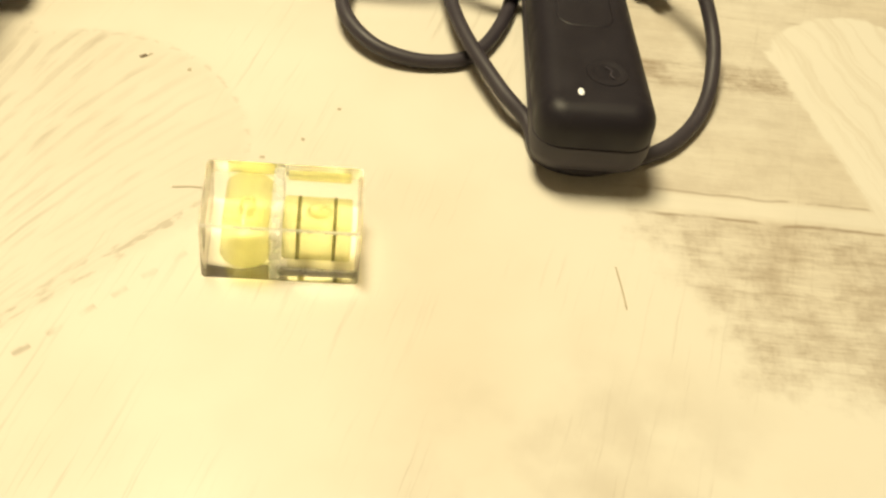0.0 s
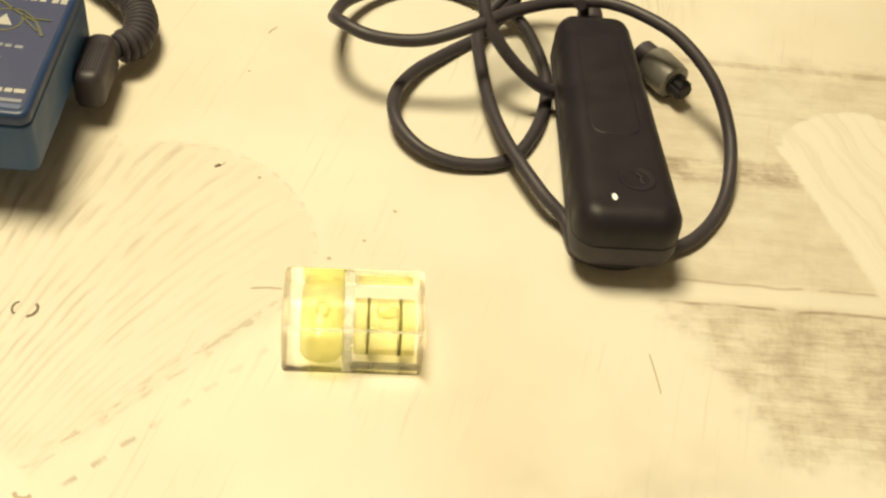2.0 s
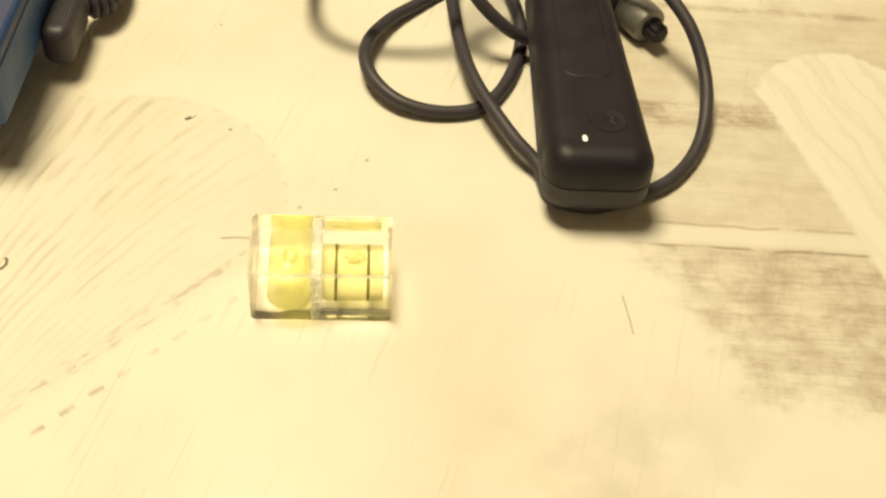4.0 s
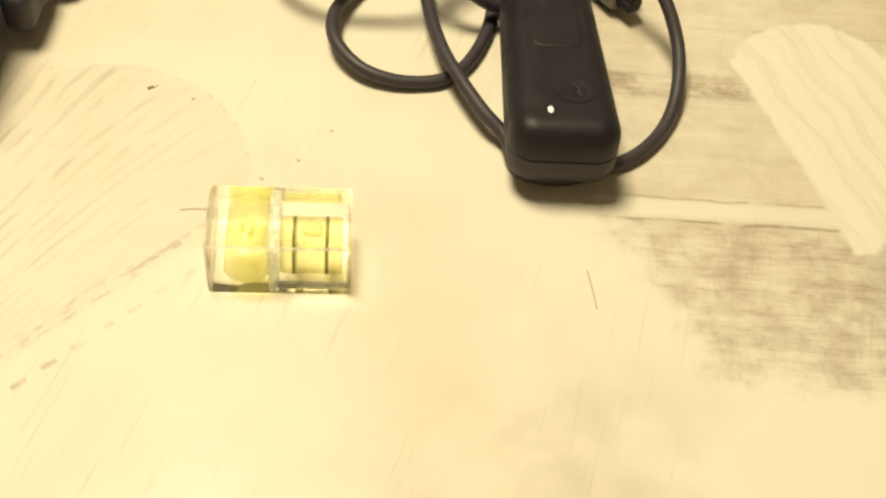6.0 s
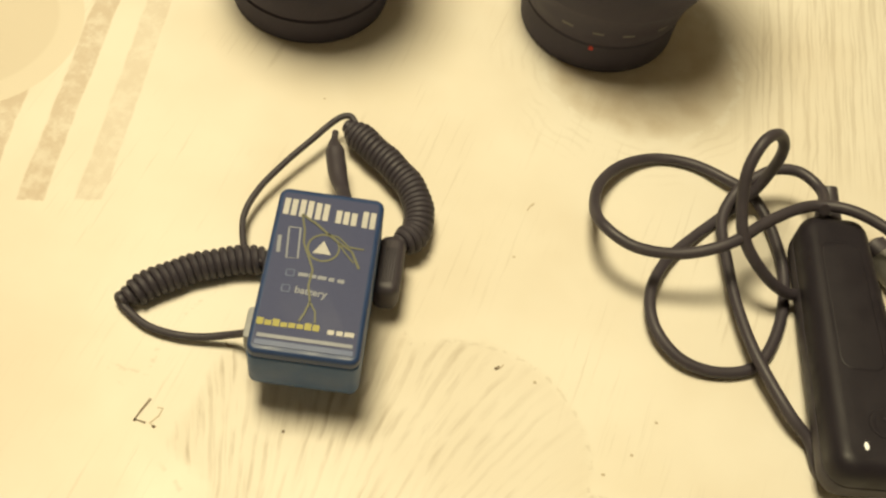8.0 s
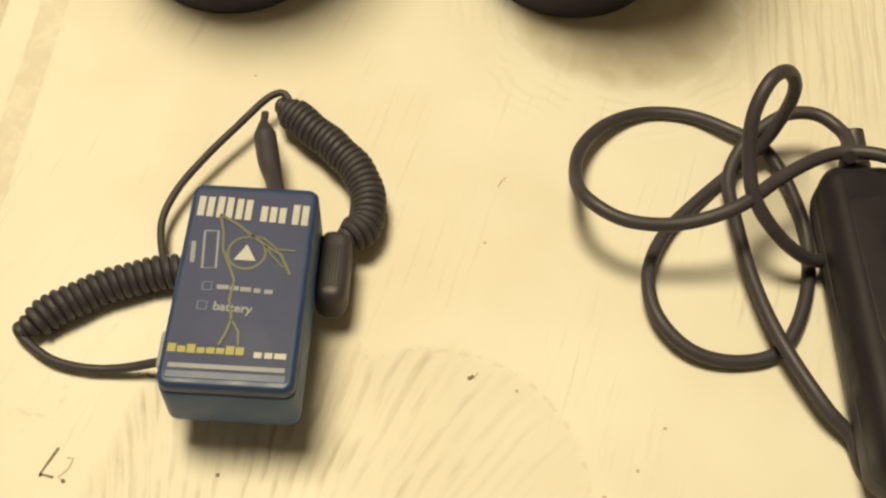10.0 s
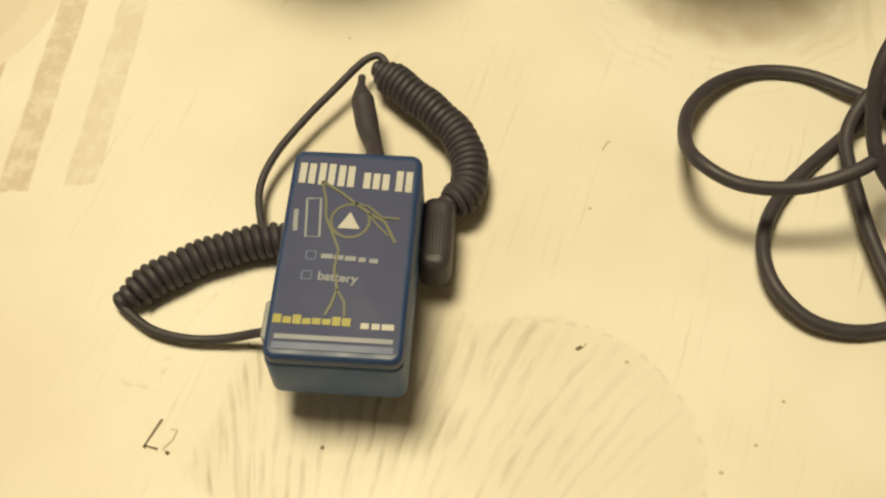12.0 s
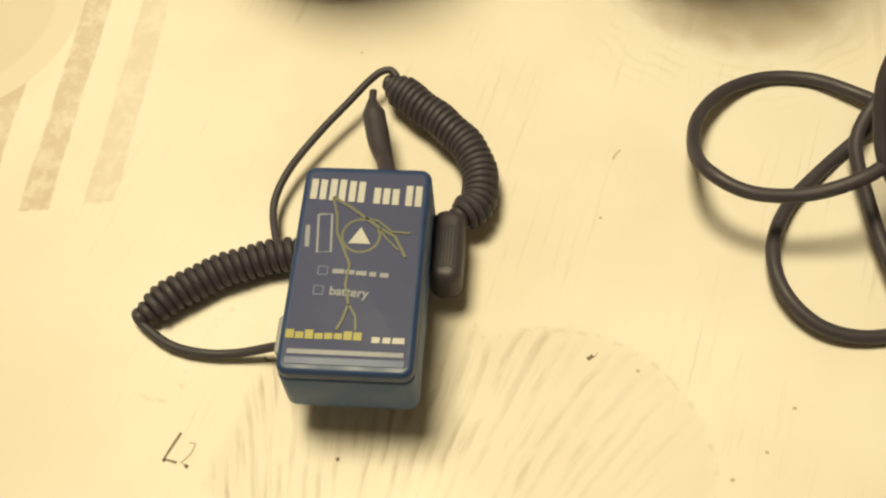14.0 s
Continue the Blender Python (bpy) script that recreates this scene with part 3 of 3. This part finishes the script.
# ---------- the coiled cord with its two plugs ----------
def coiled_cord():
    root = thing("coiled_cord", pose(0, 0, 0), "black coiled cord with moulded plugs joined to the blue box", "cable")
    left = [(-0.2140, 0.2296, 0.0042), (-0.2106, 0.2326, 0.0052), (-0.2061, 0.2375, 0.0055), (-0.2016, 0.2421, 0.0055), (-0.1961, 0.2466, 0.0055), (-0.1904, 0.2507, 0.0055), (-0.1836, 0.2543, 0.0055), (-0.1766, 0.2573, 0.0056), (-0.1680, 0.2600, 0.0060)]
    part("coil", sweep(coil_path(left, 21, 0.0041), 0.00140, 8), M_CORD, root)
    right = [(-0.1612, 0.3236, 0.0094), (-0.1534, 0.3191, 0.0090), (-0.1458, 0.3144, 0.0090), (-0.1383, 0.3095, 0.0090), (-0.1317, 0.3041, 0.0090), (-0.1273, 0.2987, 0.0090), (-0.1249, 0.2931, 0.0090), (-0.1235, 0.2875, 0.0090), (-0.1239, 0.2828, 0.0092), (-0.1261, 0.2787, 0.0098), (-0.1295, 0.2750, 0.0108)]
    part("coil", sweep(coil_path(right, 30, 0.0044), 0.00140, 8), M_CORD, root)
    low = [(-0.2138, 0.2312, 0.0050), (-0.2152, 0.2303, 0.0040), (-0.2120, 0.2276, 0.0034), (-0.2024, 0.2232, 0.0030), (-0.1918, 0.2225, 0.0030), (-0.1820, 0.2241, 0.0036), (-0.1714, 0.2265, 0.0070), (-0.1655, 0.2250, 0.0140)]
    part("straight_cord", sweep(smooth_path(low), 0.00138, 10), M_CORD, root)
    up = [(-0.1720, 0.2560, 0.0080), (-0.1780, 0.2578, 0.0074), (-0.1817, 0.2632, 0.0070), (-0.1851, 0.2740, 0.0070), (-0.1835, 0.2860, 0.0080), (-0.1779, 0.3001, 0.0090), (-0.1719, 0.3119, 0.0100), (-0.1669, 0.3214, 0.0110), (-0.1638, 0.3255, 0.0114), (-0.1607, 0.3266, 0.0114), (-0.1577, 0.3240, 0.0105)]
    part("straight_cord", sweep(smooth_path(up), 0.00122, 10), M_CORD, root)
    # jack plug in the far end of the box
    tail = [(-0.1482, 0.2772, 0.0235), (-0.1504, 0.2826, 0.0205), (-0.1532, 0.2890, 0.0172), (-0.1561, 0.2947, 0.0154), (-0.1590, 0.3014, 0.0146), (-0.1611, 0.3066, 0.0146), (-0.1624, 0.3100, 0.0148), (-0.1634, 0.3150, 0.0146)]
    grow = lambda s: 0.0026 + 0.0010 * min(1.0, max(0.0, (s - 0.25) / 0.25)) if s < 0.70 else max(0.0012, 0.0036 - 0.0110 * (s - 0.70))
    part("jack_plug", sweep(smooth_path(tail), grow, 14), M_RUBBER, root, "black moulded jack plug")
    # angled plug at the box's side
    plug = part("angled_plug", slab(0.0096, 0.0240, 0.0050, 0.0185, 0.0038, 0.0030), M_RUBBER, root, "black angled plug")
    plug.matrix_basis = pose(-0.1281, 0.2628, 0, 0, 0, 8)
    for k in range(5):
        rib = part("grip_rib", slab(0.0007, 0.0140, 0.0178, 0.0188, 0.0003, 0.0002, at=(-0.0018 + 0.0009 * k, -0.001)), M_CORD, plug)
    return root


coiled_cord()


# ---------- the black remote with its looped cable ----------
def remote():
    root = thing("remote_release", pose(0.0332, 0.2790, 0.0027, -2.7, 0, 11.2), "black plastic cable remote with worn oval button lying on the cloth", "remote")
    L, W = 0.1060, 0.0325
    part("base_shell", slab(W - 0.0003, L - 0.0003, 0.0, 0.0100, 0.0080, 0.0056, taper=0.80, seg=10, round_top=0.0003), M_BASE, root)
    part("top_shell", slab(W - 0.0006, L - 0.0006, 0.0101, 0.0210, 0.0078, 0.0003, taper=0.80, seg=10, round_top=0.0062), M_BLACK, root)
    ridge = part("slide_track", slab(0.0165, 0.054, 0.0200, 0.02125, 0.0050, 0.0010, taper=0.92, at=(-0.0004, 0.012)), M_BLACK, root)
    button = part("button", turned([(0.0052, -0.0004), (0.0056, 0.0002), (0.0054, 0.0005), (0.0046, 0.0006), (0.0030, 0.0001), (0.0010, -0.0002)], 32), M_BLACK, root, "dull dished round button")
    button.matrix_basis = pose(0.0030, -0.0345, 0.0208)
    part("button_mark", ribbon([(-0.0004, 0.0022), (0.0012, 0.0008), (0.0006, -0.0010), (0.0014, -0.0024)], 0.0006, 0.0004), M_BASE, button)
    # Bright white spot near the button: a small stretched dome with faint emission.
    lamp = part("white_spot", turned([(0.0010, 0.0), (0.0010, 0.0004), (0.0007, 0.0007), (0.0003, 0.0008)], 16), M_WHITE_SPOT, root, "tiny white glowing spot")
    lamp.matrix_basis = pose(-0.0048, -0.0430, 0.0206) @ Matrix.Diagonal((0.85, 1.5, 1.0, 1.0))
    part("strain_relief", sweep([Vector((0.0005, 0.0500 + 0.002 * k, 0.0112 + 0.0010 * k)) for k in range(9)], lambda s: 0.0058 - 0.0026 * s, 16), M_RUBBER, root)
    return root


# White with a weak glow, for the small spot on the remote.
def white_spot_material():
    n = Nodes("white_spot_glow")
    return n.set(Base_Color=n.mix(n.noise(800), (0.9, 0.9, 0.86), (0.8, 0.8, 0.76)), Roughness=0.2, Emission_Color=(1.0, 0.97, 0.85), Emission_Strength=0.3)


M_WHITE_SPOT = white_spot_material()
remote()


def remote_cable():
    root = thing("remote_cable", pose(0, 0, 0), "black rubber cable in loose loops with grey metal plug", "cable")
    first = [(0.0179, 0.3283, 0.0248), (0.0182, 0.3418, 0.0190), (0.0104, 0.3490, 0.0181), (0.0011, 0.3481, 0.0177), (-0.0059, 0.3443, 0.0143), (-0.0117, 0.3379, 0.0106), (-0.0149, 0.3255, 0.0076), (-0.0110, 0.3075, 0.0078), (-0.0055, 0.2895, 0.0080), (0.0027, 0.2710, 0.0087), (0.0158, 0.2524, 0.0080), (0.0251, 0.2449, 0.0047), (0.0307, 0.2355, 0.0022), (0.0428, 0.2341, 0.0022), (0.0564, 0.2423, 0.0022), (0.0656, 0.2511, 0.0022), (0.0723, 0.2643, 0.0023), (0.0748, 0.2784, 0.0051), (0.0730, 0.2932, 0.0110), (0.0651, 0.3066, 0.0199)]
    second = [(0.0520, 0.3183, 0.0258), (0.0382, 0.3264, 0.0267), (0.0266, 0.3303, 0.0260), (0.0161, 0.3305, 0.0239), (0.0072, 0.3247, 0.0252), (-0.0033, 0.3140, 0.0271), (-0.0156, 0.3001, 0.0278), (-0.0305, 0.2940, 0.0235), (-0.0465, 0.2922, 0.0229), (-0.0589, 0.2982, 0.0223), (-0.0630, 0.3118, 0.0139), (-0.0626, 0.3273, 0.0087), (-0.0558, 0.3413, 0.0052), (-0.0439, 0.3514, 0.0022), (-0.0295, 0.3537, 0.0022), (-0.0163, 0.3493, 0.0040), (-0.0031, 0.3422, 0.0049), (0.0066, 0.3265, 0.0039), (0.0122, 0.3088, 0.0022), (0.0117, 0.2882, 0.0023), (0.0056, 0.2707, 0.0022)]
    third = [(-0.0069, 0.2636, 0.0024), (-0.0212, 0.2635, 0.0041), (-0.0323, 0.2719, 0.0061), (-0.0363, 0.2859, 0.0057), (-0.0329, 0.3022, 0.0037), (-0.0245, 0.3170, 0.0022), (-0.0135, 0.3323, 0.0022), (-0.0051, 0.3400, 0.0120), (-0.0019, 0.3426, 0.0265), (-0.0030, 0.3408, 0.0390), (-0.0078, 0.3367, 0.0485), (-0.0134, 0.3286, 0.0520), (-0.0163, 0.3201, 0.0460), (-0.0148, 0.3131, 0.0367), (-0.0110, 0.3044, 0.0287), (-0.0017, 0.2990, 0.0197), (0.0096, 0.2982, 0.0111), (0.0188, 0.3034, 0.0060), (0.0291, 0.3143, 0.0024), (0.0368, 0.3262, 0.0046), (0.0450, 0.3292, 0.0068)]
    part("cord", sweep(smooth_path(first + second + third, 9), 0.00215, 14), M_RUBBER, root)
    plug = part("plug_body", turned([(0.0050, 0.0), (0.0060, 0.0006), (0.0066, 0.0024), (0.0066, 0.0105), (0.0062, 0.0128), (0.0050, 0.0134)], 28), M_GREY, root, "worn grey metal plug body")
    plug.matrix_basis = look((0.0462, 0.3290, 0.0068), (0.0575, 0.3165, 0.0068)) @ pose(0, 0, 0, 180, 0, 0)
    part("sleeve", turned([(0.0034, -0.0060), (0.0050, -0.0050), (0.0054, 0.0012), (0.0050, 0.0016)], 24), M_RUBBER, plug, "black rubber sleeve")
    part("collar", turned([(0.0040, 0.0132), (0.0040, 0.0142), (0.0034, 0.0144)], 24), M_HOLE, plug)
    part("plug_tip", turned([(0.0033, 0.0142), (0.0035, 0.0150), (0.0035, 0.0182), (0.0028, 0.0190)], 8), M_BLACK, plug, "black plug tip")
    part("key_tab", slab(0.0018, 0.0030, 0.0142, 0.0196, 0.0004, 0.0003, at=(0.0030, 0.0)), M_BLACK, plug)
    return root


remote_cable()


# ---------- the spirit level ----------
def spirit_level():
    root = thing("spirit_level", pose(-0.0270, 0.1868, 0, 0, 0, 12.0), "clear acrylic spirit level with two yellow-green vials on the cloth", "spirit level")
    W, D, H = 0.0372, 0.0215, 0.0185
    part("block", slab(W, D, 0.0002, H, 0.0012, 0.0005), M_ACRYLIC, root, "clear acrylic block").visible_shadow = False

    def vial(length, radius, m, marks, up):
        v = part("vial", turned([(radius * 0.93, -length / 2), (radius, -length / 2 + 0.0005), (radius, length / 2 - 0.0005), (radius * 0.93, length / 2)], 32), M_FLUID, root, "yellow-green fluid vial")
        v.matrix_basis = m
        for at in marks:
            part("ring_mark", turned([(radius + 0.0001, at - 0.0004), (radius + 0.00025, at), (radius + 0.0001, at + 0.0004)], 32), M_RING, v)
        bubble = part("bubble", turned([(0.0004, -0.0030), (0.0016, -0.0022), (0.0021, 0.0), (0.0016, 0.0022), (0.0004, 0.0030)], 20), M_BUBBLE, v)
        bubble.matrix_basis = pose(up[0] * (radius - 0.0016), up[1] * (radius - 0.0016), 0.0004)
        return v

    vial(0.0160, 0.0066, pose(0.0082, -0.0018, 0.0100, 0, 90, 0), (-0.0044, 0.0040), (-1, 0))
    vial(0.0196, 0.0058, pose(-0.0082, 0.0, 0.0092, 90, 0, 0), (), (0, 1))
    # Grey plates stand in for dark lines that refraction draws at the ends.
    part("end_plate", slab(0.0010, D - 0.0006, 0.0006, H - 0.0004, 0.0003, 0.0002, at=(-W / 2 + 0.0009, 0)), M_EDGE_SHADE, root, "clear end plate tinted grey for the block's dark refracted edge")
    part("end_plate", slab(0.0009, D - 0.0006, 0.0006, H - 0.0052, 0.0003, 0.0002, at=(W / 2 - 0.0008, 0)), M_EDGE_SHADE, root, "clear end plate tinted grey for the block's dark refracted edge")
    part("web", slab(0.0026, D - 0.0012, 0.0006, H - 0.0012, 0.0006, 0.0003, at=(-0.0014, 0)), M_FROST_HIGHLIGHT, root, "frosted web between the vials")
    # Dark grey bar low at the block's front, under the right vial.
    part("dark_bar", slab(0.0190, 0.0012, 0.0016, 0.0042, 0.0004, 0.0003, at=(0.0084, -D / 2 + 0.0016)), M_DARK_BAR, root, "dark grey bar low in the block's front")
    # Thin whitish strip modelled as the highlight on the front top edge.
    part("front_highlight", slab(W - 0.0010, 0.0005, H - 0.0007, H, 0.0002, 0.0001, at=(0, -D / 2 + 0.0005)), M_FROST_HIGHLIGHT, root, "pale strip painted as the highlight along the front edge")
    part("back_strip", slab(0.0150, 0.0016, H - 0.0040, H - 0.0010, 0.0004, 0.0003, at=(0.0082, D / 2 - 0.0022)), M_FLUID, root, "yellow strip seen behind the vial")
    return root


spirit_level()


# ---------- two camera lenses standing on end ----------
def camera_lens(name, x, y, turn, profile, grips, label):
    root = thing(name, pose(x, y, 0, 0, 0, turn), label, "camera lens", "camera lenses on the table")
    part("barrel", turned(profile, 72), M_LENS, root)
    for r, z0, z1 in grips:
        part("grip_ring", turned([(r - 0.0004, z0), (r + 0.0008, z0 + 0.0010), (r + 0.0009, (z0 + z1) / 2), (r + 0.0008, z1 - 0.0010), (r - 0.0004, z1)], 72), M_GRIP, root, "matt rubber grip ring")
    return root


left_profile = [(0.0322, 0.0), (0.0330, 0.0007), (0.0332, 0.0120), (0.0322, 0.0126), (0.0322, 0.0132), (0.0331, 0.0138), (0.0344, 0.0250), (0.0341, 0.0256), (0.0341, 0.0262), (0.0350, 0.0270),
                (0.0364, 0.0400), (0.0366, 0.0440), (0.0390, 0.0452), (0.0394, 0.0460), (0.0394, 0.0950), (0.0384, 0.0960), (0.0384, 0.1010), (0.0344, 0.1014)]
camera_lens("camera_lens", -0.1998, 0.3988, 20, left_profile, ((0.0394, 0.0500, 0.0900),), "black camera lens standing on end on the cloth")
right_profile = [(0.0322, 0.0), (0.0331, 0.0007), (0.0337, 0.0150), (0.0333, 0.0155), (0.0333, 0.0162), (0.0340, 0.0168), (0.0360, 0.0260), (0.0397, 0.0360), (0.0405, 0.0370), (0.0418, 0.0660),
                 (0.0414, 0.0666), (0.0414, 0.0676), (0.0426, 0.0684), (0.0426, 0.1150), (0.0412, 0.1160), (0.0367, 0.1164)]
right_lens = camera_lens("camera_lens", -0.0788, 0.4238, 0, right_profile, ((0.0426, 0.1015, 0.1130),), "black camera lens with red mount dot and faint scale")


def on_barrel(name, angle, z, r, w, h, mat, label=""):
    """A small printed mark that follows the barrel's curve."""
    bm = bmesh.new()
    half = w / r / 2
    rings = []
    for k in range(5):
        a = radians(angle) + half * (k / 2 - 1)
        rings.append([(rr * math.cos(a), rr * math.sin(a), zz) for rr, zz in ((r - 0.0002, z - h / 2), (r + 0.00015, z - h / 2), (r + 0.00015, z + h / 2), (r - 0.0002, z + h / 2))])
    part(name, stack(rings, bm), mat, right_lens, label)


on_barrel("mount_dot", 271, 0.0140, 0.0337, 0.0018, 0.0020, M_RED, "red mount dot")
for angle, w in ((252, 0.0050), (273, 0.0046), (293, 0.0050), (318, 0.0044)):
    on_barrel("scale_mark", angle, 0.0245, 0.0356, w, 0.0012, M_LENSPRINT)
for angle, w in ((262, 0.0060), (276, 0.0032), (286, 0.0026)):
    on_barrel("scale_mark", angle, 0.0950, 0.0427, w, 0.0012, M_LENSPRINT)
